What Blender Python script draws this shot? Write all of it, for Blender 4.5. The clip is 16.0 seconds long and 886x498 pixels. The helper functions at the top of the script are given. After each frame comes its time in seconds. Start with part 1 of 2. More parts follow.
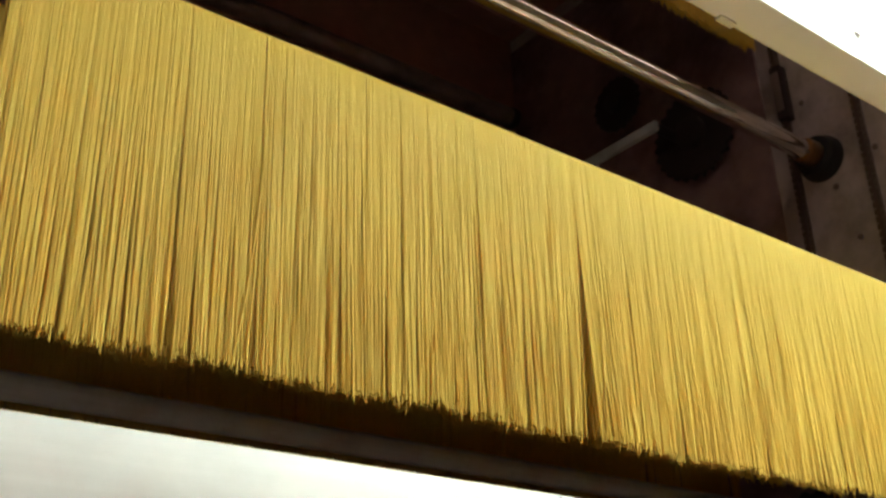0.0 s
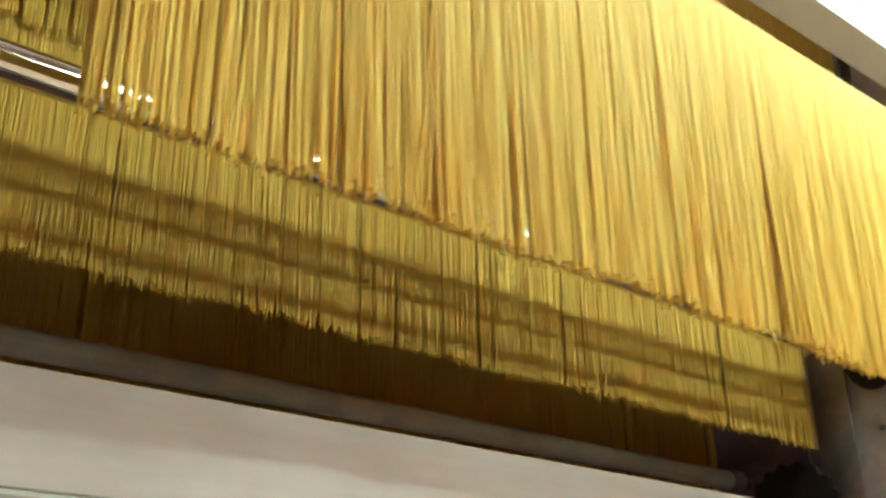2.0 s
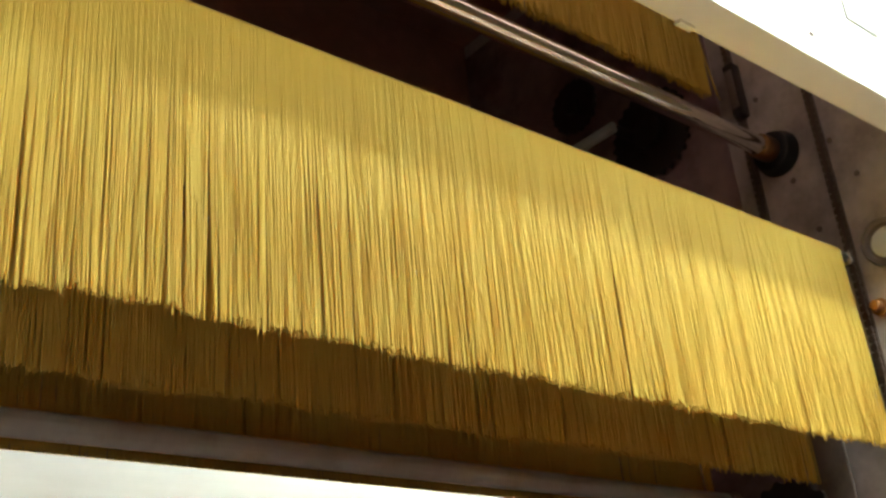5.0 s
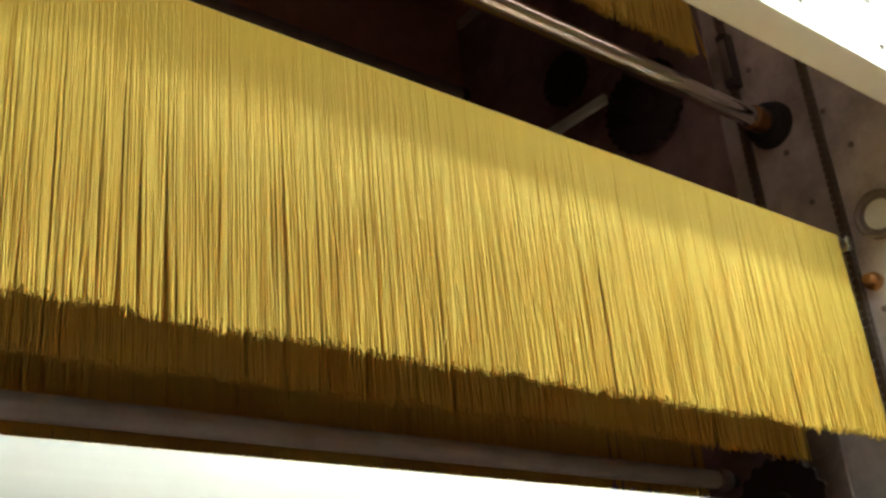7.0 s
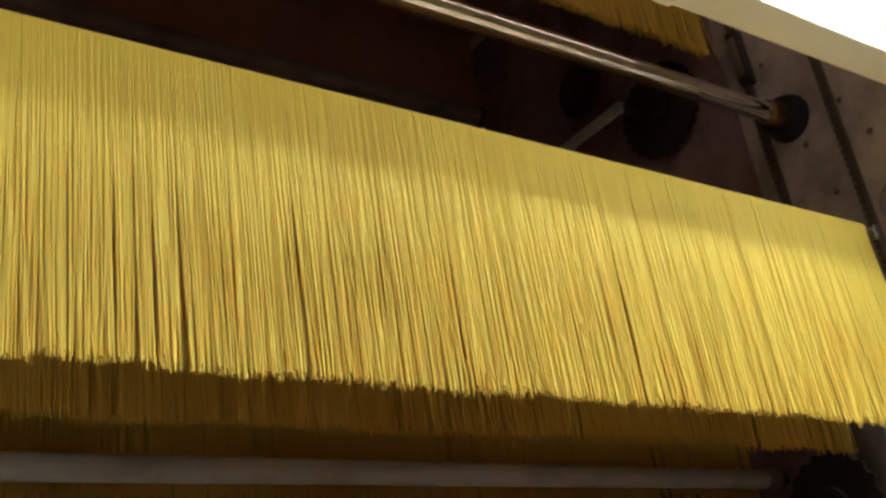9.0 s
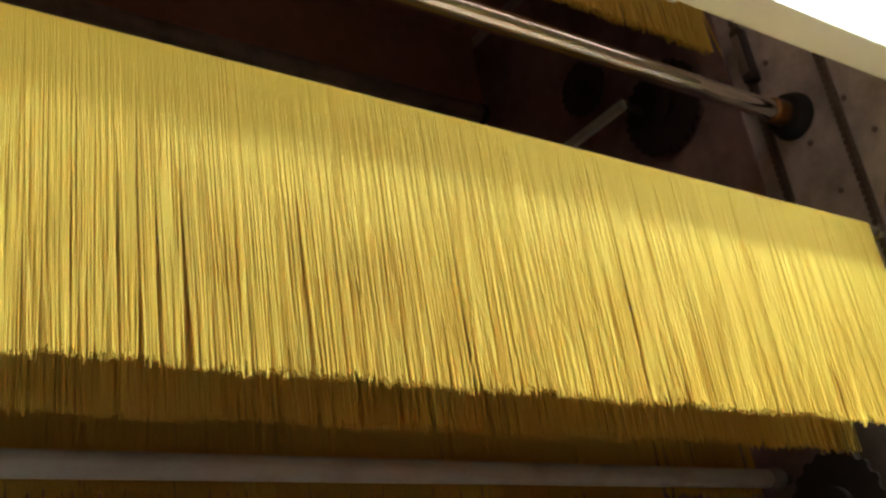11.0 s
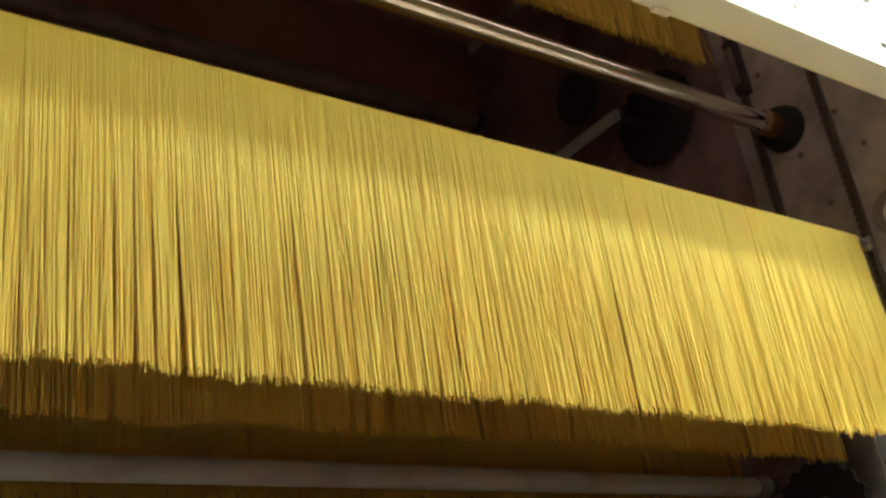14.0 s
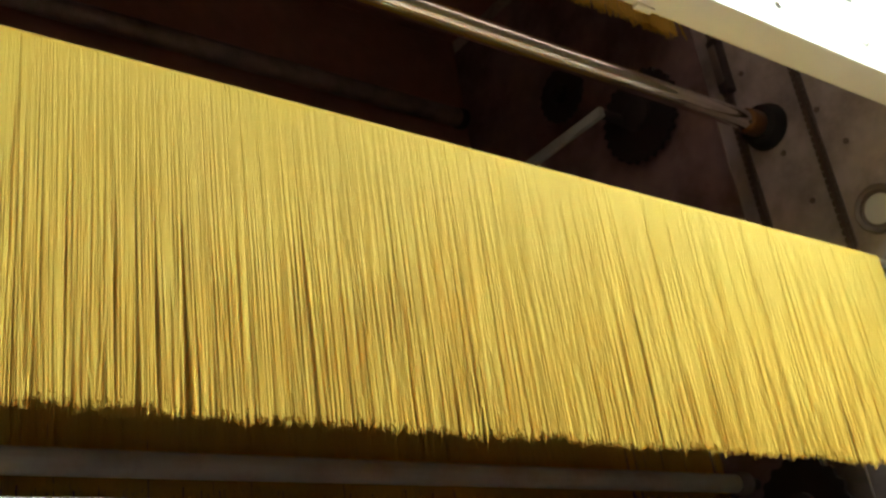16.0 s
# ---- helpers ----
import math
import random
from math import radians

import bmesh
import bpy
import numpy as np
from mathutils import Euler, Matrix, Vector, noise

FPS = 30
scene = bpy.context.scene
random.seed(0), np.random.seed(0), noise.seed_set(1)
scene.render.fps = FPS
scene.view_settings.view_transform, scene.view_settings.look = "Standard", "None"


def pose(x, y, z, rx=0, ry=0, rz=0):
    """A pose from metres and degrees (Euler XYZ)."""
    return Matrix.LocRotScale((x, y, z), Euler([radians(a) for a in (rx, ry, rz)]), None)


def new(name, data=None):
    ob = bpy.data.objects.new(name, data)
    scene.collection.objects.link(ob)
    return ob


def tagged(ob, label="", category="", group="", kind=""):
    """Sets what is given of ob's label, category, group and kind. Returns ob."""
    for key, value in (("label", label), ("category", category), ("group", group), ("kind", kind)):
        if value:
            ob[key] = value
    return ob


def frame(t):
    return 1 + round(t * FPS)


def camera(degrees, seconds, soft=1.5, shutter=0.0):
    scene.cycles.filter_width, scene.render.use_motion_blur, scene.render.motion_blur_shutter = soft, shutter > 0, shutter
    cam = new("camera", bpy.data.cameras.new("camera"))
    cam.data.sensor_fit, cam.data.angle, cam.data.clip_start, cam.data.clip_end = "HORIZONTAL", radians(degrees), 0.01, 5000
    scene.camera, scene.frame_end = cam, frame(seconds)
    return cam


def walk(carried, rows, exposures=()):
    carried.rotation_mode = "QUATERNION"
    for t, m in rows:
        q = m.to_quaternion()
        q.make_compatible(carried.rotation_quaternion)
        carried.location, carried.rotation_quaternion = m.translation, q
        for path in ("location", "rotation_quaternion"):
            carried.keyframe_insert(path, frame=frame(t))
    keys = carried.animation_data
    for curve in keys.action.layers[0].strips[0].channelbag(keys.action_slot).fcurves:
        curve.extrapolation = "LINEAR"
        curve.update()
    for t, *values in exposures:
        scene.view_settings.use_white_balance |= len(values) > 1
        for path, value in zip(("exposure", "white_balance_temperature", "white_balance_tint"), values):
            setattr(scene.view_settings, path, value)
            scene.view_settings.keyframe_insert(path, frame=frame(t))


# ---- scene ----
# the pasta dryer's rods run along x; the machine's end plate is at x = 0; H lifts the machine's own zero to its height over the floor
H = 1.95

cam = camera(44.9, 16.0, soft=2.8, shutter=0.5)
PATH = [
    (0.0, pose(-1.906, -1.066, 1.487, 115.26, 1.62, -37.85)),
    (0.5, pose(-1.901, -1.058, 1.484, 114.87, 1.29, -37.71)),
    (1.0, pose(-1.901, -1.049, 1.471, 114.33, 1.08, -38.26)),
    (1.5, pose(-1.897, -1.030, 1.498, 113.18, 0.58, -40.02)),
    (2.0, pose(-1.912, -1.020, 1.494, 113.39, 0.82, -40.14)),
    (2.5, pose(-1.930, -1.007, 1.491, 113.62, 0.88, -40.31)),
    (3.0, pose(-1.921, -1.005, 1.488, 113.80, 0.77, -40.27)),
    (3.5, pose(-1.924, -1.011, 1.495, 113.40, 0.33, -40.62)),
    (4.0, pose(-1.927, -1.030, 1.487, 114.17, 0.69, -40.55)),
    (4.3, pose(-1.926, -1.044, 1.496, 114.51, 1.00, -40.91)),
    (4.7, pose(-1.937, -1.059, 1.497, 115.42, 4.69, -39.24)),
    (7.0, pose(-1.876, -1.060, 1.504, 114.16, 4.88, -38.58)),
    (7.5, pose(-1.868, -1.072, 1.507, 114.70, 6.74, -36.70)),
    (8.0, pose(-1.864, -1.083, 1.512, 115.12, 7.96, -35.47)),
    (8.5, pose(-1.860, -1.088, 1.511, 115.47, 8.67, -34.39)),
    (9.0, pose(-1.859, -1.095, 1.511, 115.48, 8.54, -34.38)),
    (11.5, pose(-1.860, -1.085, 1.514, 115.26, 8.29, -34.50)),
    (12.0, pose(-1.861, -1.088, 1.512, 115.12, 8.08, -34.57)),
    (12.5, pose(-1.860, -1.092, 1.508, 115.26, 8.34, -34.40)),
    (13.0, pose(-1.860, -1.093, 1.518, 114.91, 8.06, -34.74)),
    (13.5, pose(-1.865, -1.101, 1.518, 115.45, 7.95, -35.03)),
    (14.0, pose(-1.868, -1.105, 1.512, 115.47, 7.90, -34.98)),
    (14.5, pose(-1.869, -1.091, 1.502, 115.67, 7.94, -35.40)),
    (15.0, pose(-1.864, -1.098, 1.505, 115.41, 7.75, -35.43)),
    (15.5, pose(-1.865, -1.098, 1.504, 115.39, 8.06, -35.46)),
    (16.0, pose(-1.864, -1.108, 1.508, 115.24, 8.00, -35.75)),
]
walk(cam, PATH, exposures=[(0.0, -0.1, 6500, 12), (0.5, 0.12, 6400, 8), (1.0, 0.40, 6300, 4), (1.5, 0.5, 6300, 4), (2.5, 0.25, 6450, 8), (3.5, -0.05, 6550, 14),
                           (4.0, 0.08, 6600, 19), (4.5, 0.28, 6500, 13), (7.0, 0.05, 6450, 10), (9.0, 0.05, 6450, 5), (11.5, 0.24, 6450, 5), (14.0, 0.14, 6450, 5), (15.5, 0.08, 6450, 5), (16.0, 0.08, 6450, 6)])

# ---- world ----
world = bpy.data.worlds.new("world")
scene.world = world
world.use_nodes = True
world.node_tree.nodes["Background"].inputs[0].default_value = (0.9, 0.95, 1.0, 1)
world.node_tree.nodes["Background"].inputs[1].default_value = 0.02


# ---- materials ----
def material(name, color, rough=0.5, metal=0.0, scale=20.0, vary=0.15, bump=0.0, stain=None, stain_scale=4.0, stain_amount=0.4,
             stretch=(1, 1, 1), rough_vary=0.1, spec=0.5, coat=0.0, random=0.0):
    """Base colour with fine grain, larger stains, bump and uneven gloss."""
    m = bpy.data.materials.new(name)
    m.use_nodes = True
    nt = m.node_tree
    n, l = nt.nodes, nt.links
    b = n["Principled BSDF"]
    b.inputs["Metallic"].default_value = metal
    b.inputs["Specular IOR Level"].default_value = spec
    b.inputs["Coat Weight"].default_value = coat
    tc = n.new("ShaderNodeTexCoord")
    mp = n.new("ShaderNodeMapping")
    mp.inputs["Scale"].default_value = stretch
    l.new(tc.outputs["Object"], mp.inputs[0])
    fine = n.new("ShaderNodeTexNoise")
    fine.inputs["Scale"].default_value = scale
    fine.inputs["Detail"].default_value = 6
    l.new(mp.outputs[0], fine.inputs["Vector"])
    mix = n.new("ShaderNodeMix")
    mix.data_type = "RGBA"
    mix.inputs[6].default_value = (*[c * (1 - vary) for c in color], 1)
    mix.inputs[7].default_value = (*[min(1, c * (1 + vary)) for c in color], 1)
    l.new(fine.outputs["Fac"], mix.inputs[0])
    out = mix.outputs[2]
    if stain:
        big = n.new("ShaderNodeTexNoise")
        big.inputs["Scale"].default_value = stain_scale
        big.inputs["Detail"].default_value = 8
        big.inputs["Roughness"].default_value = 0.65
        l.new(tc.outputs["Object"], big.inputs["Vector"])
        ramp = n.new("ShaderNodeValToRGB")
        ramp.color_ramp.elements[0].position = 0.45
        ramp.color_ramp.elements[1].position = 0.68
        ramp.color_ramp.elements[0].color = (0, 0, 0, 1)
        ramp.color_ramp.elements[1].color = (stain_amount,) * 3 + (1,)
        l.new(big.outputs["Fac"], ramp.inputs[0])
        mix2 = n.new("ShaderNodeMix")
        mix2.data_type = "RGBA"
        mix2.inputs[7].default_value = (*stain, 1)
        l.new(ramp.outputs[0], mix2.inputs[0])
        l.new(out, mix2.inputs[6])
        out = mix2.outputs[2]
    if random:
        geo = n.new("ShaderNodeNewGeometry")
        hsv = n.new("ShaderNodeHueSaturation")
        mr = n.new("ShaderNodeMapRange")
        mr.inputs[3].default_value = 1 - random
        mr.inputs[4].default_value = 1 + random
        info = n.new("ShaderNodeObjectInfo")
        add = n.new("ShaderNodeMath")
        add.operation = "ADD"
        fract = n.new("ShaderNodeMath")
        fract.operation = "FRACT"
        l.new(geo.outputs["Random Per Island"], add.inputs[0])
        l.new(info.outputs["Random"], add.inputs[1])
        l.new(add.outputs[0], fract.inputs[0])
        l.new(fract.outputs[0], mr.inputs[0])
        l.new(mr.outputs[0], hsv.inputs["Value"])
        l.new(out, hsv.inputs["Color"])
        out = hsv.outputs[0]
    l.new(out, b.inputs["Base Color"])
    rr = n.new("ShaderNodeMapRange")
    rr.inputs[3].default_value = max(0.02, rough - rough_vary)
    rr.inputs[4].default_value = min(1, rough + rough_vary)
    l.new(fine.outputs["Fac"], rr.inputs[0])
    l.new(rr.outputs[0], b.inputs["Roughness"])
    if bump:
        bp = n.new("ShaderNodeBump")
        bp.inputs["Strength"].default_value = bump
        bp.inputs["Distance"].default_value = 0.002
        l.new(fine.outputs["Fac"], bp.inputs["Height"])
        l.new(bp.outputs[0], b.inputs["Normal"])
    return m


def glowing(name, color, strength):
    m = bpy.data.materials.new(name)
    m.use_nodes = True
    b = m.node_tree.nodes["Principled BSDF"]
    b.inputs["Base Color"].default_value = (0.9, 0.9, 0.9, 1)
    b.inputs["Emission Color"].default_value = (*color, 1)
    b.inputs["Emission Strength"].default_value = strength
    return m


def pasta_material():
    """Dull yellow dough that lets some light through."""
    m = material("pasta", (0.85, 0.665, 0.13), 0.5, scale=60, vary=0.03, stretch=(1, 1, 0.1), random=0.02, spec=0.3)
    n, l = m.node_tree.nodes, m.node_tree.links
    b = n["Principled BSDF"]
    t = n.new("ShaderNodeBsdfTranslucent")
    t.inputs[0].default_value = (0.92, 0.48, 0.05, 1)
    mix = n.new("ShaderNodeMixShader")
    mix.inputs[0].default_value = 0.36
    l.new(b.outputs[0], mix.inputs[1])
    l.new(t.outputs[0], mix.inputs[2])
    l.new(mix.outputs[0], n["Material Output"].inputs[0])
    return m


PASTA = pasta_material()
CHROME = material("polished_steel", (0.90, 0.89, 0.88), 0.05, 1.0, scale=160, vary=0.06, stretch=(0.02, 1, 1), rough_vary=0.02, stain=(0.25, 0.19, 0.14), stain_scale=9, stain_amount=0.15)
TUBE = material("satin_steel", (0.72, 0.80, 0.79), 0.36, 0.1, scale=200, vary=0.12, stretch=(0.03, 1, 1), stain=(0.24, 0.2, 0.16), stain_scale=7, stain_amount=0.4)
PLATE = material("stained_steel_plate", (0.62, 0.55, 0.56), 0.42, 0.1, scale=35, vary=0.2, bump=0.06, stain=(0.10, 0.07, 0.07), stain_scale=6, stain_amount=0.6)
SHEET = material("brushed_sheet", (0.78, 0.78, 0.79), 0.5, 0.15, scale=90, vary=0.1, stretch=(0.05, 1, 1), stain=(0.5, 0.5, 0.5), stain_scale=5, stain_amount=0.3)
WHITE = material("white_paint", (0.82, 0.82, 0.80), 0.38, scale=30, vary=0.03, bump=0.03, stain=(0.62, 0.60, 0.54), stain_scale=5, stain_amount=0.25)
# dark red-brown puts the interior's shade into the sheets' own colour
DARK = material("shade_toned_sheet", (0.36, 0.18, 0.14), 0.55, 0.1, scale=18, vary=0.3, stain=(0.14, 0.07, 0.04), stain_scale=3, stain_amount=0.5)
LINER = material("blotched_liner", (0.38, 0.26, 0.27), 0.5, 0.2, scale=22, vary=0.3, stain=(0.07, 0.04, 0.04), stain_scale=5, stain_amount=0.7)
BLACK = material("black_iron", (0.055, 0.044, 0.044), 0.5, 0.4, scale=40, vary=0.3, bump=0.1)
IRON = material("dull_grey_iron", (0.25, 0.20, 0.19), 0.5, 0.3, scale=30, vary=0.25, stain=(0.05, 0.035, 0.03), stain_scale=9, stain_amount=0.6)
RUBBER = material("black_rubber", (0.012, 0.012, 0.015), 0.6, scale=50, vary=0.2)
BRONZE = material("bronze", (0.46, 0.24, 0.11), 0.33, 0.9, scale=60, vary=0.2, stain=(0.12, 0.06, 0.03), stain_scale=30, stain_amount=0.6)
GREASY = material("greasy_chain_steel", (0.15, 0.11, 0.095), 0.45, 0.4, scale=80, vary=0.3)
STEEL = material("plain_steel", (0.55, 0.54, 0.53), 0.25, 1.0, scale=60, vary=0.1)
STICK = material("aluminium_stick", (0.6, 0.58, 0.55), 0.3, 1.0, scale=60, vary=0.1)
CONCRETE = material("floor_tile", (0.46, 0.32, 0.235), 0.6, scale=12, vary=0.12, stain=(0.29, 0.2, 0.15), stain_scale=2, stain_amount=0.4)
TAN = material("brown_wall_paint", (0.20, 0.06, 0.03), 0.7, scale=25, vary=0.05, bump=0.05)
PLASTER = material("plaster", (0.15, 0.06, 0.035), 0.8, scale=25, vary=0.04, bump=0.05)
GREY = material("grey_label", (0.33, 0.33, 0.33), 0.5, scale=20, vary=0.05)
LAMP = glowing("lamp_tube", (0.87, 1.0, 0.84), 74.0)
LAMP_NEAR = glowing("near_lamp_tube", (0.87, 1.0, 0.86), 78.0)
LAMP_FRONT = glowing("front_lamp_tube", (0.87, 1.0, 0.86), 30.0)
# warm tone of the added unseen tube, which fills the interior
LAMP_INNER = glowing("inner_lamp_tube", (1.0, 0.76, 0.62), 5.0)


# ---- mesh helpers ----
def add_box(bm, x0, x1, y0, y1, z0, z1, bevel=0.0):
    vs = [bm.verts.new((x, y, z)) for x in (x0, x1) for y in (y0, y1) for z in (z0, z1)]
    fs = [bm.faces.new([vs[i] for i in f]) for f in ((0, 1, 3, 2), (4, 6, 7, 5), (0, 4, 5, 1), (2, 3, 7, 6), (0, 2, 6, 4), (1, 5, 7, 3))]
    bmesh.ops.recalc_face_normals(bm, faces=fs)
    if bevel:
        es = list({e for f in fs for e in f.edges})
        bmesh.ops.bevel(bm, geom=es, offset=bevel, segments=2, affect="EDGES", profile=0.5)
    return bm


def box(x0, x1, y0, y1, z0, z1, bevel=0.0):
    return add_box(bmesh.new(), x0, x1, y0, y1, z0, z1, bevel)


def add_lathe(bm, profile, m=None, seg=28):
    """A body turned round x: profile of (x, radius)."""
    m = m or Matrix()
    rings = []
    for x, r in profile:
        rings.append([bm.verts.new(m @ Vector((x, r * math.cos(2 * math.pi * i / seg), r * math.sin(2 * math.pi * i / seg)))) for i in range(seg)])
    fs = []
    for a, b in zip(rings, rings[1:]):
        for i in range(seg):
            fs.append(bm.faces.new((a[i], a[(i + 1) % seg], b[(i + 1) % seg], b[i])))
    fs.append(bm.faces.new(rings[0]))
    fs.append(bm.faces.new(rings[-1]))
    bmesh.ops.recalc_face_normals(bm, faces=fs)
    for f in fs[:-2]:
        f.smooth = True
    return bm


def lathe(profile, m=None, seg=28):
    return add_lathe(bmesh.new(), profile, m, seg)


def extrude_yz(points, x0, x1, bevel=0.0):
    """A flat outline in (y, z) made solid from x0 to x1."""
    bm = bmesh.new()
    a = [bm.verts.new((x0, y, z)) for y, z in points]
    b = [bm.verts.new((x1, y, z)) for y, z in points]
    n = len(points)
    fs = [bm.faces.new(a), bm.faces.new(b)]
    for i in range(n):
        fs.append(bm.faces.new((a[i], a[(i + 1) % n], b[(i + 1) % n], b[i])))
    bmesh.ops.recalc_face_normals(bm, faces=fs)
    if bevel:
        bmesh.ops.bevel(bm, geom=list(bm.edges), offset=bevel, segments=2, affect="EDGES", profile=0.5)
    return bm


def mesh_object(name, bm, mat):
    me = bpy.data.meshes.new(name)
    bm.to_mesh(me)
    bm.free()
    me.set_sharp_from_angle(angle=radians(38))
    me.materials.append(mat)
    return new(name, me)


def part(name, bm, mat, parent, label=""):
    ob = mesh_object(name, bm, mat)
    ob.parent = parent
    return tagged(ob, label)


def thing(name, m, label, category, group="", kind=""):
    ob = new(name)
    ob.matrix_basis = m
    return tagged(ob, label, category, group, kind)


def structure(name, bm, mat, label, category):
    return tagged(mesh_object(name, bm, mat), label, category, kind="structure")


# ---- the room ----
structure("floor", box(-7, 3, -5, 3, -0.1, 0), CONCRETE, "pale brownish factory floor, slightly stained", "floor")
structure("ceiling", box(-7, 3, -5, 3, 3.6, 3.7), PLASTER, "plain dark brown ceiling of the factory room", "ceiling")
structure("wall_south", box(-7, 3, -5.1, -5, 0, 3.6), TAN, "plain brown painted wall of the factory room", "wall")
structure("wall_west", box(-7.1, -7, -5.1, 3.1, 0, 3.6), TAN, "plain brown painted wall of the factory room", "wall")
structure("wall_east", box(3, 3.1, -5.1, 3.1, 0, 3.6), TAN, "plain brown painted wall of the factory room", "wall")
structure("wall_north", box(-7, 3, 3, 3.1, 0, 3.6), TAN, "plain brown painted wall of the factory room", "wall")


def ceiling_lamp(x, y, z, glow, half, label):
    lamp = thing("strip_light", pose(x, y, z), label, "strip light", "strip lights in the room")
    part("housing", box(-half, half, -0.09, 0.09, 0.03, 0.09, 0.006), WHITE, lamp)
    part("hanger", box(-half + 0.2, -half + 0.23, -0.015, 0.015, 0.09, 3.6 - z), STEEL, lamp)
    part("hanger", box(half - 0.23, half - 0.2, -0.015, 0.015, 0.09, 3.6 - z), STEEL, lamp)
    for dy in (-0.05, 0.05):
        part("tube", lathe([(-half + 0.02, 0.018), (half - 0.02, 0.018)], pose(0, dy, 0), 12), glow, lamp, "glowing fluorescent tube")
    return lamp


for y in (-2.7, -3.45):
    ceiling_lamp(0.7, y, 3.42, LAMP, 1.5, "long white strip light with two glowing tubes")
ceiling_lamp(0.2, -1.5, 3.45, LAMP_NEAR, 1.2, "white strip light with two dim old tubes")
ceiling_lamp(0.2, -0.95, 3.45, LAMP_FRONT, 1.2, "white strip light hanging close before the machine")


# ---- the machine's casing ----
structure("wall_plate_east", box(0, 0.02, -0.42, 1.0, 0.6, 3.5), PLATE, "stained grey steel end plate of the dryer", "machine wall")
structure("wall_plate_west", box(-1.84, -1.82, -0.42, 1.0, 0.6, 3.5), PLATE, "stained grey steel end plate of the dryer", "machine wall")
# back, floor and unseen roof close the interior, its shade in their dark colour
structure("wall_back", box(-1.82, 0, 0.95, 0.97, 0.6, 3.5), DARK, "inner back sheet of the dryer, coloured dark brown for the shade inside", "machine wall")
structure("machine_floor", box(-1.82, 0, -0.18, 0.95, 1.2, 1.22), DARK, "sheet under the hanging pasta, coloured dark for the shade inside", "machine floor")
# darker, blotched sheet over the end plate from y = 0.115 inwards
structure("wall_liner_east", box(-0.006, -0.0005, 0.115, 0.945, H - 0.1, H + 1.5), LINER, "dark blotched sheet over the inner part of the end plate", "machine wall")
structure("machine_roof", box(-1.84, 0.02, -0.36, 0.97, 3.5, 3.53), DARK, "unseen roof sheet closing the dryer, coloured dark for the shade inside", "machine roof")

# front beam over the opening
beam = thing("front_beam", pose(0, 0, H), "white painted sheet steel cover over the dryer's opening", "machine cover")
part("cover", extrude_yz([(-0.384, 0.500), (-0.33, 0.490), (-0.328, 0.494), (-0.328, 1.54), (-0.384, 1.54)], -1.84, 0.05, 0.0025), WHITE, beam)
part("lip", extrude_yz([(-0.3875, 0.4985), (-0.3845, 0.4985), (-0.3845, 0.5055), (-0.3875, 0.5055)], -1.84, 0.05), WHITE, beam)
part("joint_strip", box(-0.80, -0.765, -0.340, -0.3275, 0.486, 0.4905, 0.001), WHITE, beam, "chipped white joint strip")
for x in (-1.46, -1.22, -0.98, -0.745, -0.505, -0.265, -0.03):
    part("bolt", lathe([(0, 0.0085), (0.002, 0.0085), (0.0025, 0.0062), (0.0055, 0.0055), (0.006, 0.002)], pose(x, -0.384, 0.556, 0, 0, -90), 12), STEEL, beam, "small steel dome bolt")
part("plate", box(-0.36, -0.26, -0.387, -0.3838, 0.645, 0.705, 0.001), GREY, beam, "small grey plate")

# unseen slim tube added behind the beam; shows as the bright line on the upper rod and warms the dim interior
inner = thing("inner_lamp", pose(0, -0.3, H + 0.98), "unseen slim glowing tube added behind the white beam", "lamp")
part("tube", lathe([(-1.72, 0.007), (-0.12, 0.007)], None, 12), LAMP_INNER, inner, "glowing slim tube")
for x in (-1.76, -0.12):
    part("socket", box(x, x + 0.04, -0.026, 0.014, -0.014, 0.014, 0.002), WHITE, inner)

# lower front panel
apron = thing("lower_panel", pose(0, 0, H), "brushed stainless lower front panel of the dryer", "machine panel")
part("strip", extrude_yz([(-0.19, -0.2), (-0.182, -0.2), (-0.182, -0.295), (-0.19, -0.295)], -1.84, 0.05, 0.002), SHEET, apron)
part("lower_sheet", extrude_yz([(-0.128, -0.297), (-0.12, -0.297), (-0.12, -1.9), (-0.128, -1.9)], -1.84, 0.05, 0.001), SHEET, apron)
part("ledge", extrude_yz([(-0.189, -0.2965), (-0.12, -0.2905), (-0.12, -0.2945), (-0.189, -0.3005)], -1.84, 0.05), TUBE, apron)


# ---- rods and tubes across the machine ----
def bearing_parts(ob, x, d):
    """Collar and flange at one end; d is +1 towards the plate behind the end at larger x."""
    part("collar", lathe([(x - d * 0.075, 0.024), (x - d * 0.072, 0.027), (x - d * 0.035, 0.028), (x - d * 0.032, 0.026)], None, 24), BRONZE, ob, "worn bronze collar")
    part("flange", lathe([(x - d * 0.034, 0.03), (x - d * 0.030, 0.044), (x - d * 0.008, 0.052), (x, 0.053)], None, 28), RUBBER, ob, "round black bearing flange")
    for i in range(4):
        a = math.pi / 4 + i * math.pi / 2
        part("screw", lathe([(x - d * 0.082, 0.004), (x - d * 0.074, 0.0045)], pose(0, 0.02 * math.cos(a), 0.02 * math.sin(a)), 8), STEEL, ob, "tiny bright screw")


def guide_rod(y, z):
    rod = thing("guide_rod", pose(0, y, H + z), "polished steel guide rod with bronze collar and black bearing", "rod", "guide rods across the dryer")
    part("shaft", lathe([(-1.80, 0.0215), (-0.06, 0.0215)], None, 40), CHROME, rod)
    bearing_parts(rod, 0.0, 1)
    bearing_parts(rod, -1.82, -1)
    return rod


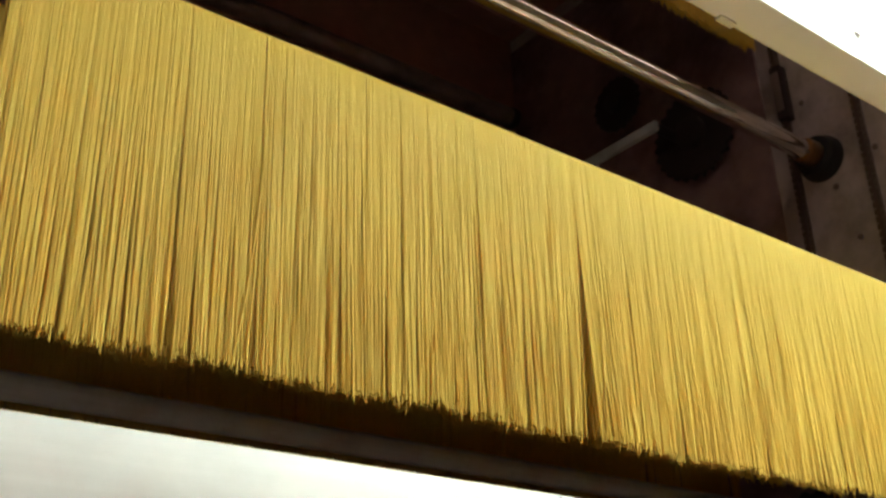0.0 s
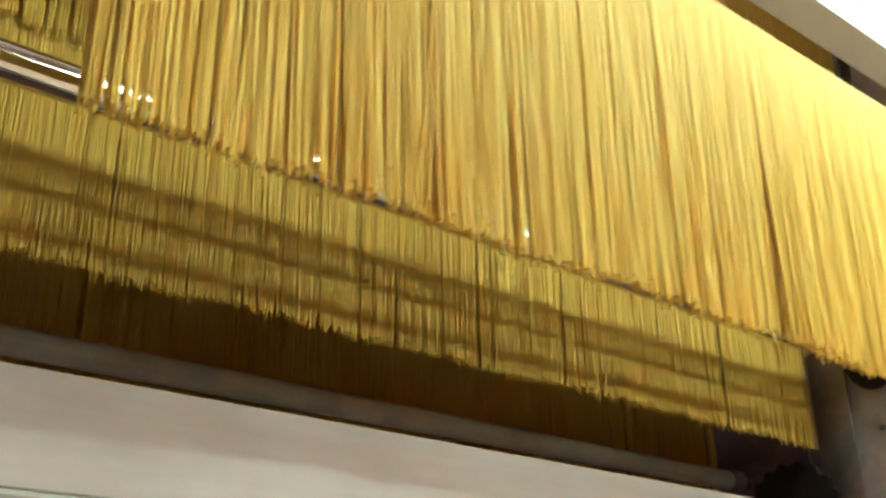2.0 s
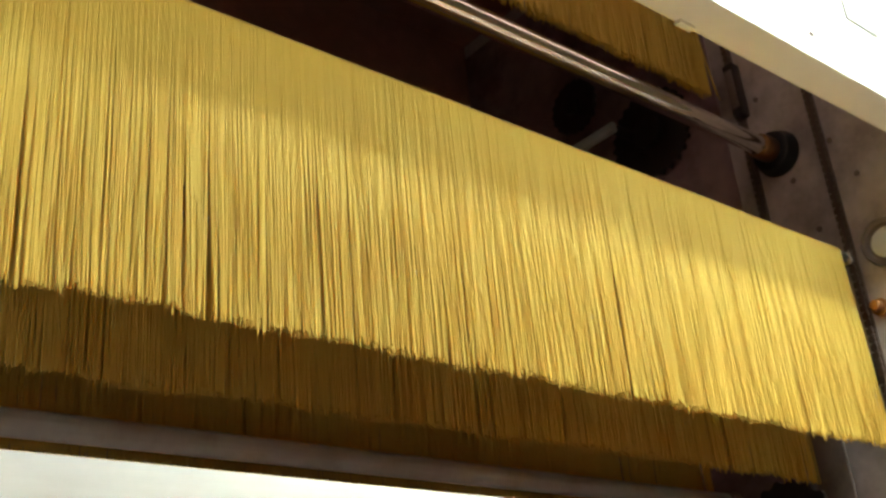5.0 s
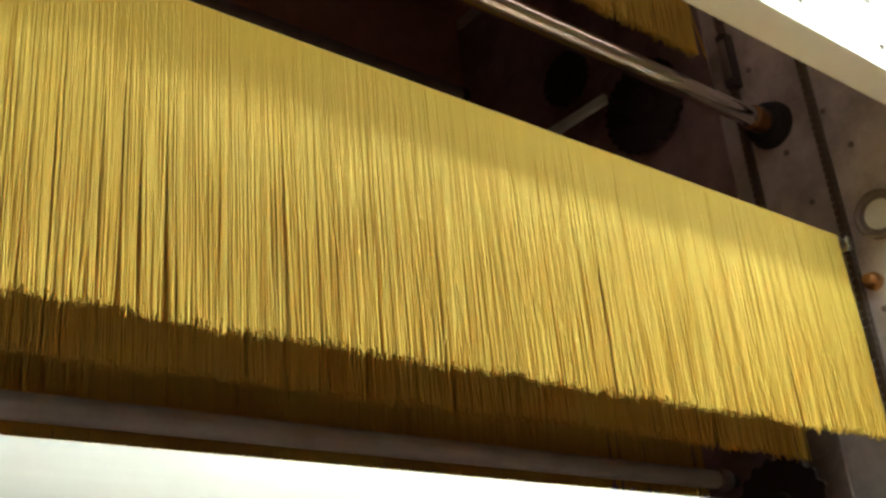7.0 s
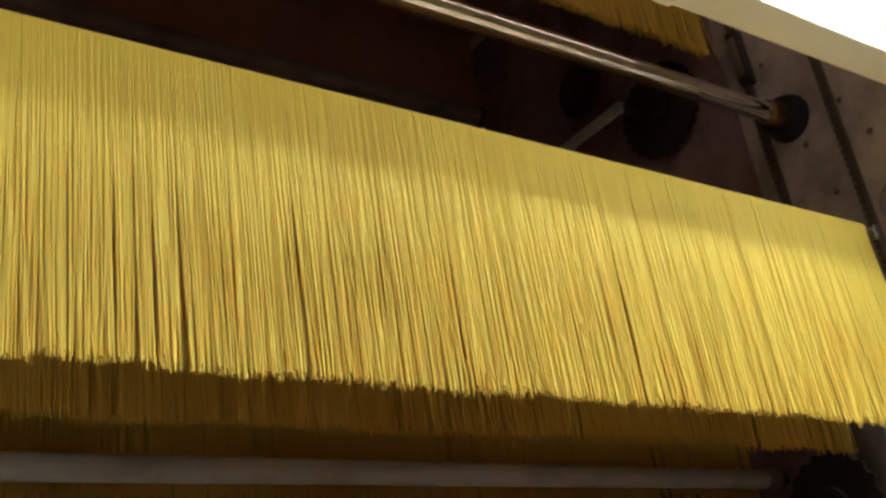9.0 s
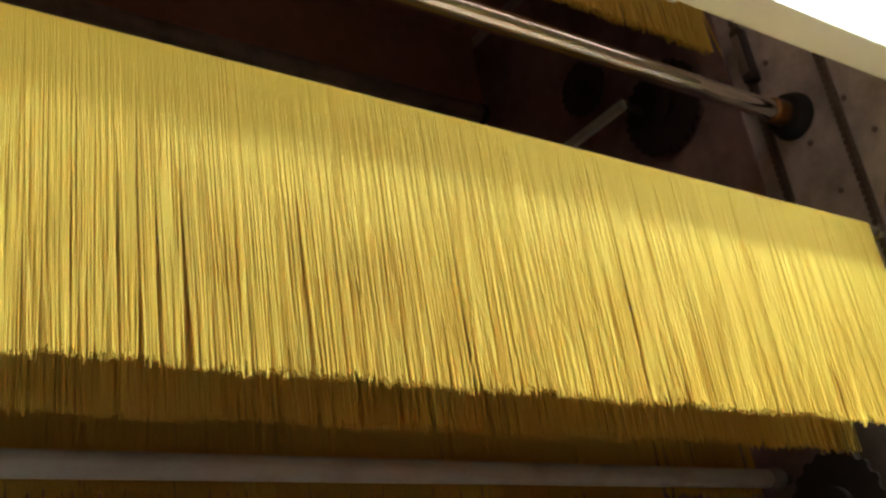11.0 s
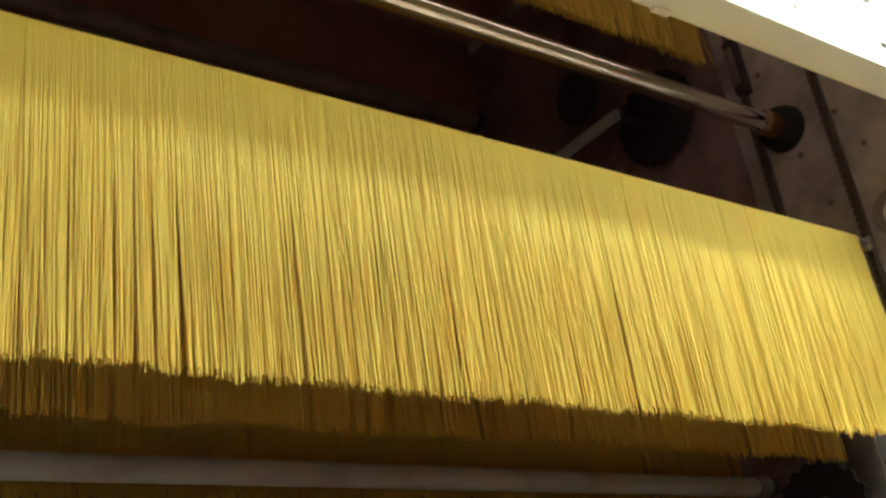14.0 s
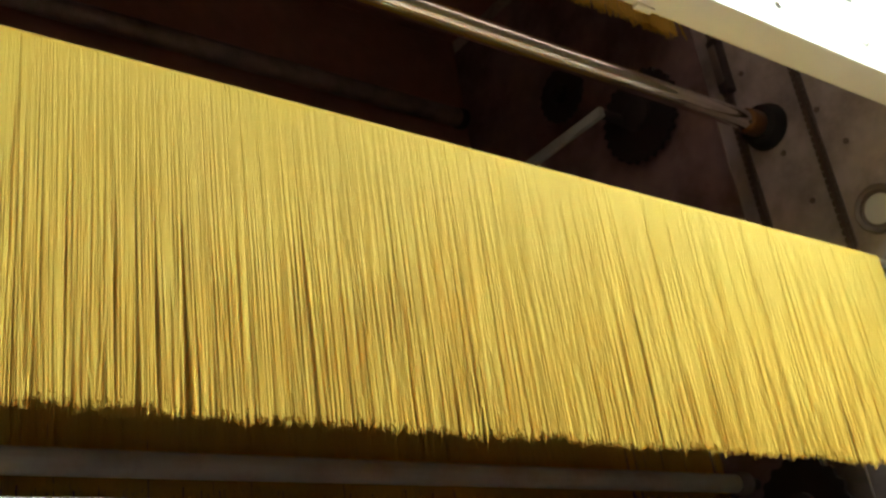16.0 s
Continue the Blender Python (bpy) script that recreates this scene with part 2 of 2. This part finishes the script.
guide_rod(0.0, 0.677)
guide_rod(-0.045, 0.150)
low = thing("cross_tube", pose(0, 0.262, H - 0.035), "dull grey steel tube along the bottom of the opening", "tube")
part("pipe", lathe([(-1.82, 0.0185), (-0.05, 0.0185)], None, 28), TUBE, low)
for x in (-1.80, -0.055):
    part("collar", lathe([(x - 0.018, 0.021), (x - 0.015, 0.023), (x + 0.015, 0.023), (x + 0.018, 0.021)], None, 24), IRON, low, "dark clamping collar")
part("shaft_end", lathe([(-0.05, 0.012), (0, 0.012)], None, 16), BLACK, low)
back = thing("cross_tube", pose(0, 0.86, H + 1.187), "thin dark steel tube deep inside the dryer", "tube")
part("pipe", lathe([(-1.82, 0.027), (-0.11, 0.027)], None, 20), IRON, back)
part("end_cap", lathe([(-0.112, 0.03), (-0.105, 0.031), (-0.09, 0.03)], None, 20), BLACK, back)
lev = thing("lever", pose(-0.12, 0.345, H + 0.89), "flat steel lever arm beside the end plate", "lever")
part("arm", box(-0.008, 0.008, -0.012, 0.27, -0.014, 0.012, 0.003), TUBE, lev)
part("pivot", lathe([(0, 0.012), (0.12, 0.012)], None, 16), BLACK, lev)


# ---- fittings on the end plate ----
def sprocket(y, z, r, teeth, label, x=-0.02):
    sp = thing("sprocket", pose(x, y, H + z), label, "sprocket", "chain sprockets")
    out = []
    for i in range(teeth * 4):
        a = 2 * math.pi * i / (teeth * 4)
        rr = r if i % 4 in (0, 1) else r * 0.93
        out.append((rr * math.cos(a), rr * math.sin(a)))
    part("toothed_wheel", extrude_yz(out, -0.012, 0.0), BLACK, sp)
    part("hub", lathe([(-0.03, r * 0.3), (-0.028, r * 0.34), (0.02, r * 0.34)], None, 24), BLACK, sp)
    return sp


sprocket(0.150, -0.118, 0.105, 18, "black toothed chain wheel on the end plate")
sprocket(0.30, 0.88, 0.12, 26, "black toothed chain wheel deep in the dryer")
sprocket(0.46, 1.02, 0.075, 18, "smaller black chain wheel deep in the dryer", -0.1)


def chain(y, z0, z1, label):
    ch = thing("chain", pose(-0.012, y, H), label, "chain", "conveyor chains")
    link = bmesh.new()
    add_box(link, -0.007, -0.005, -0.0065, 0.0065, 0.0012, 0.0145)
    add_box(link, 0.005, 0.007, -0.0065, 0.0065, 0.0012, 0.0145)
    add_lathe(link, [(-0.006, 0.004), (0.006, 0.004)], pose(0, 0, 0.0035), 8)
    add_lathe(link, [(-0.006, 0.004), (0.006, 0.004)], pose(0, 0, 0.0125), 8)
    me = bpy.data.meshes.new("link")
    link.to_mesh(me)
    link.free()
    me.materials.append(GREASY)
    z = z0
    while z < z1:
        ob = new("link", me)
        ob.parent = ch
        ob.location = (0, 0, z)
        z += 0.0165
    part("guide", box(0.007, 0.0115, -0.008, 0.008, z0, z1, 0.001), IRON, ch, "dark guide strip behind the links")
    return ch


chain(-0.105, -0.35, 1.45, "greasy roller chain running up the end plate")
chain(0.062, -0.35, 1.45, "greasy roller chain running up the end plate")


def fitting(name, y, z, build, label, category):
    ob = thing(name, pose(0, y, H + z), label, category)
    build(ob)
    return ob


def round_port(ob):
    part("rim", lathe([(0, 0.050), (-0.012, 0.049), (-0.014, 0.046), (-0.012, 0.038), (-0.004, 0.037)], None, 32), IRON, ob, "dark round rim")
    part("disc", lathe([(0, 0.031), (-0.006, 0.031), (-0.007, 0.028)], None, 28), WHITE, ob, "pale round disc")


def knob(ob):
    part("stud", lathe([(0, 0.018), (-0.01, 0.018), (-0.012, 0.011), (-0.03, 0.011), (-0.032, 0.009)], None, 16), BRONZE, ob)


def small_bolt(ob):
    part("head", lathe([(0, 0.0065), (-0.004, 0.0065), (-0.005, 0.005)], None, 6), IRON, ob)


def guide_block(ob):
    part("block", box(-0.03, 0, -0.014, 0.014, -0.07, 0.07, 0.004), BLACK, ob)
    part("face", box(-0.034, -0.0305, -0.010, 0.010, -0.05, 0.05, 0.001), IRON, ob)


fitting("round_port", -0.180, 0.385, round_port, "pale round disc in a dark rim on the end plate", "port")
fitting("stud", -0.134, 0.262, knob, "bronze stud on the end plate", "stud")
fitting("stud", -0.139, 0.205, small_bolt, "small steel bolt on the end plate", "bolt")
for y, z in ((-0.122, 0.648), (-0.02, 0.60), (-0.16, 0.55), (-0.043, 0.024), (-0.10, 0.10), (0.02, 0.83), (-0.05, 0.47), (0.03, -0.06)):
    fitting("bolt", y, z, small_bolt, "small greasy bolt on the steel end plate", "bolt")
fitting("guide_block", 0.056, 0.868, guide_block, "black chain guide block on the end plate", "guide block")
fitting("guide_block", 0.047, 0.285, guide_block, "black chain guide block on the end plate", "guide block")
post = thing("guide_post", pose(0, 0.045, H), "dark steel guide post beside the end plate", "post")
part("rail", box(-0.022, -0.014, -0.04, 0.035, -0.30, 0.40, 0.002), IRON, post)


# ---- rails that carry the sticks out of the dryer ----
def carry_rail(x0, x1):
    rail = thing("conveyor_rail", pose(0, 0, H), "steel rail that carries the pasta sticks out of the dryer", "rail", "conveyor rails")
    part("track", box(x0, x1, -2.45, -0.43, 0.225, 0.2535, 0.002), STEEL, rail)
    for y in (-2.40, -0.70):
        part("hanger", box(x1 + 0.012 if x1 > -1 else x0 - 0.022, x1 + 0.022 if x1 > -1 else x0 - 0.012, y - 0.015, y + 0.015, 0.225, 3.6 - H, 0.002), STEEL, rail)
        part("bracket", box(x0 - 0.012 if x1 < -1 else x1, x0 if x1 < -1 else x1 + 0.012, y - 0.02, y + 0.02, 0.225, 0.25), STEEL, rail)
    return rail


carry_rail(-0.045, -0.025)
carry_rail(-1.80, -1.78)


# ---- curtains of pasta ----
LEFT, RIGHT = -1.71, -0.06


def strands(name, seed, count, side, gaps, parent, ragged=0.007, spread=1.0, single=0):
    """One layer of hanging strands as a single mesh; side -1 is the front layer, +1 the back."""
    rng = np.random.default_rng(seed)
    seg, ring = 12, 5
    x = np.linspace(LEFT, RIGHT, count) + rng.normal(0, 0.0002, count)
    s = np.append(np.linspace(0, 0.993, seg - 1), 1)
    length = (0.405 if side < 0 else 0.394) + rng.normal(0, ragged * 0.7, count) + 0.002 * np.sin(x * 23 + seed) + 0.001 * np.sin(x * 71 + 2 * seed)
    # strands lean together into uneven bundles towards their ends
    cell = np.cumsum(rng.uniform(0.005, 0.024, 400)) + LEFT - 0.05
    j = np.searchsorted(cell, x)
    mid = (cell[j - 1] + cell[j]) / 2
    pull = rng.uniform(0.0, 0.20, 400)[j] * spread
    tilt = rng.normal(0, 0.0012, count) * spread + rng.normal(0, 0.0020, 400)[j] * spread
    stray = (rng.random(count) < 0.09) * rng.normal(0, 0.013, count) * spread
    for gx, gw in gaps:
        d = x - gx
        tilt += np.sign(d) * gw * np.exp(-(d / (4 * gw)) ** 2)
    depth = rng.normal(0, 0.0006, count) + rng.normal(0, 0.0010, 400)[j]
    wave = rng.normal(0, 0.0007, (count, 2))
    phase = rng.uniform(0, 6.28, (count, 2))
    rad = 0.00112 * rng.uniform(0.9, 1.08, count)
    top = 7
    pts = np.zeros((count, seg + top, 3))
    k = s ** 1.6
    px = x[:, None] + (mid - x)[:, None] * pull[:, None] * k + tilt[:, None] * k + stray[:, None] * s ** 2.2 + wave[:, :1] * np.sin(7 * s + phase[:, :1]) * s
    py = side * (0.0095 + 0.001 * s) + depth[:, None] * (0.16 + s) + wave[:, 1:] * 2 * np.sin(6 * s + phase[:, 1:]) * s
    pz = -0.0095 - s[None, :] * (length[:, None] - 0.0095)
    a = np.linspace(0, math.pi / 2, top + 1)[:top]
    pts[:, :top, 0] = x[:, None]
    pts[:, :top, 1] = side * 0.0095 * np.sin(a)
    pts[:, :top, 2] = -0.0095 + 0.0095 * np.cos(a)
    pts[:, top:, 0], pts[:, top:, 1], pts[:, top:, 2] = px, py, pz
    pts[:, 0, 1] = -side * 0.001
    # frames across each strand
    d = np.gradient(pts, axis=1)
    d /= np.linalg.norm(d, axis=2, keepdims=True)
    u = np.zeros_like(d)
    u[..., 0] = 1
    u -= d * (u * d).sum(2, keepdims=True)
    u /= np.linalg.norm(u, axis=2, keepdims=True)
    v = np.cross(d, u)
    ang = np.linspace(0, 2 * math.pi, ring, endpoint=False)
    ringed = pts[:, :, None] + rad[:, None, None, None] * (np.cos(ang)[:, None] * u[:, :, None] + np.sin(ang)[:, None] * v[:, :, None])
    rows = seg + top

    def laid(some):
        n = len(some)
        base = (np.arange(n) * rows * ring)[:, None, None]
        r = (np.arange(rows - 1) * ring)[None, :, None]
        q = np.arange(ring)[None, None, :]
        q1 = (q + 1) % ring
        quads = np.stack(np.broadcast_arrays(base + r + q, base + r + q1, base + r + ring + q1, base + r + ring + q), -1).reshape(-1, 4)
        ends = (base[:, 0, 0] + (rows - 1) * ring)[:, None] + np.arange(ring)[None, :]
        me = bpy.data.meshes.new(name)
        nq, ne = len(quads), n
        me.vertices.add(n * rows * ring)
        me.vertices.foreach_set("co", some.astype(np.float32).ravel())
        me.loops.add(nq * 4 + ne * ring)
        me.loops.foreach_set("vertex_index", np.concatenate([quads.ravel(), ends.ravel()]).astype(np.int32))
        me.polygons.add(nq + ne)
        me.polygons.foreach_set("loop_start", np.concatenate([np.arange(nq) * 4, nq * 4 + np.arange(ne) * ring]).astype(np.int32))
        me.polygons.foreach_set("use_smooth", np.concatenate([np.ones(nq, bool), np.zeros(ne, bool)]))
        me.update(calc_edges=True)
        me.materials.append(PASTA)
        return me

    for i in range(single):
        ob = new("strand", laid(ringed[i:i + 1]))
        ob.parent = parent
    ob = new(name, laid(ringed[single:]))
    ob.parent = parent
    return tagged(ob, kind="stuff")


def pasta_curtain(seed, label, gaps=(), ragged=0.0055, spread=1.0, single=0, count=1100):
    cur = thing("pasta_curtain", Matrix(), label, "pasta", "sticks of hanging pasta")
    part("stick", lathe([(LEFT - 0.10, 0.006), (LEFT - 0.098, 0.0072), (RIGHT + 0.028, 0.0072), (RIGHT + 0.03, 0.006)], pose(0, 0, -0.0098), 20), STICK, cur, "round metal stick under the pasta")
    strands("front_layer", seed, count, -1, gaps, cur, ragged, spread, single)
    strands("back_layer", seed + 50, count, 1, gaps, cur, ragged, spread)
    for x in (RIGHT + 0.022, LEFT - 0.085):
        clip = bmesh.new()
        add_box(clip, x - 0.006, x + 0.010, -0.016, 0.016, -0.036, -0.024, 0.002)
        add_box(clip, x - 0.006, x + 0.010, -0.019, -0.013, -0.034, -0.006, 0.002)
        add_box(clip, x - 0.006, x + 0.010, 0.013, 0.019, -0.034, -0.006, 0.002)
        part("carrier", clip, STEEL, cur, "small bright steel carrier")
    return cur


leaving = pasta_curtain(1, "golden spaghetti hanging from a stick, one dark parting in it", [(-0.962, 0.014), (-1.35, 0.0025)], single=300)
coming = pasta_curtain(2, "golden spaghetti hanging from a stick in front of the rods", [(-1.09, 0.0025), (-0.48, 0.002), (-1.43, 0.0025), (-0.75, 0.0018)], single=300)
second = pasta_curtain(3, "golden spaghetti hanging from a stick behind the lower rod", [(-0.66, 0.0025)], 0.0065)
rising = pasta_curtain(4, "shaded spaghetti hanging from a stick high in the dryer", [], 0.0065)
rear = pasta_curtain(5, "dim brown spaghetti hanging from a stick behind the bottom tube", [(-0.5, 0.003)], 0.0065, 1.4, count=800)
deep = pasta_curtain(6, "dim brown spaghetti hanging from a stick deep in the dryer", [], 0.0065, 1.4, count=700)

rear.matrix_basis = pose(0, 0.305, H + 0.345)
deep.matrix_basis = pose(0, 0.56, H + 0.33)


# ---- what moves ----
def hang(rows):
    return [(t, pose(0, y, H + z)) for t, y, z in rows]


def motions():
    walk(leaving, hang([(0, -0.161, 0.285), (0.25, -0.168, 0.279), (0.5, -0.184, 0.276), (1, -0.251, 0.284), (1.5, -0.352, 0.290), (2, -0.441, 0.295), (2.3, -0.512, 0.291),
                        (2.5, -0.548, 0.290), (2.8, -0.598, 0.290), (3.0, -0.636, 0.290), (3.3, -0.698, 0.290), (3.5, -0.747, 0.290), (4.0, -0.82, 0.292),
                        (4.7, -0.98, 0.292), (5.5, -1.4, 0.292), (6.6, -2.1, 0.292), (7.2, -2.2, 0.292), (16, -2.2, 0.292)]))
    walk(coming, hang([(0, 0.085, 1.385), (0.3, 0.04, 1.415), (0.6, -0.04, 1.33), (1.0, -0.08, 1.193), (1.5, -0.09, 1.086), (2.5, -0.098, 0.893), (3.3, -0.10, 0.739), (3.5, -0.10, 0.702),
                       (4.0, -0.105, 0.603), (4.3, -0.106, 0.549), (4.5, -0.10, 0.50), (4.7, -0.10, 0.457), (5.1, -0.103, 0.374), (5.4, -0.104, 0.360), (7, -0.104, 0.360)]) + [(9, pose(0, -0.104, H + 0.358, 0, 0.25, 0)), (15.2, pose(0, -0.105, H + 0.357, 0, 0.25, 0)),
                       (15.5, pose(0, -0.112, H + 0.331, 0, 0.3, 0)), (15.75, pose(0, -0.135, H + 0.305, 0, 0.4, 0)), (16, pose(0, -0.165, H + 0.280, 0, 0.5, 0))])
    walk(second, hang([(0, 0.20, 0.41), (0.6, 0.17, 0.41), (1.1, 0.10, 0.418), (1.5, 0.081, 0.414), (2, 0.078, 0.404), (2.3, 0.072, 0.394), (2.8, 0.062, 0.370), (3.3, 0.062, 0.366),
                       (4.5, 0.064, 0.366), (16, 0.066, 0.370)]))
    walk(rising, hang([(0, 0.068, 0.366), (0.45, 0.068, 0.366), (0.8, 0.068, 0.42), (2.8, 0.072, 0.829), (4.7, 0.094, 1.203), (5.1, 0.106, 1.285), (5.4, 0.11, 1.303), (7, 0.11, 1.303),
                       (15.2, 0.11, 1.304), (15.5, 0.117, 1.333), (16, 0.123, 1.385)]))


motions()
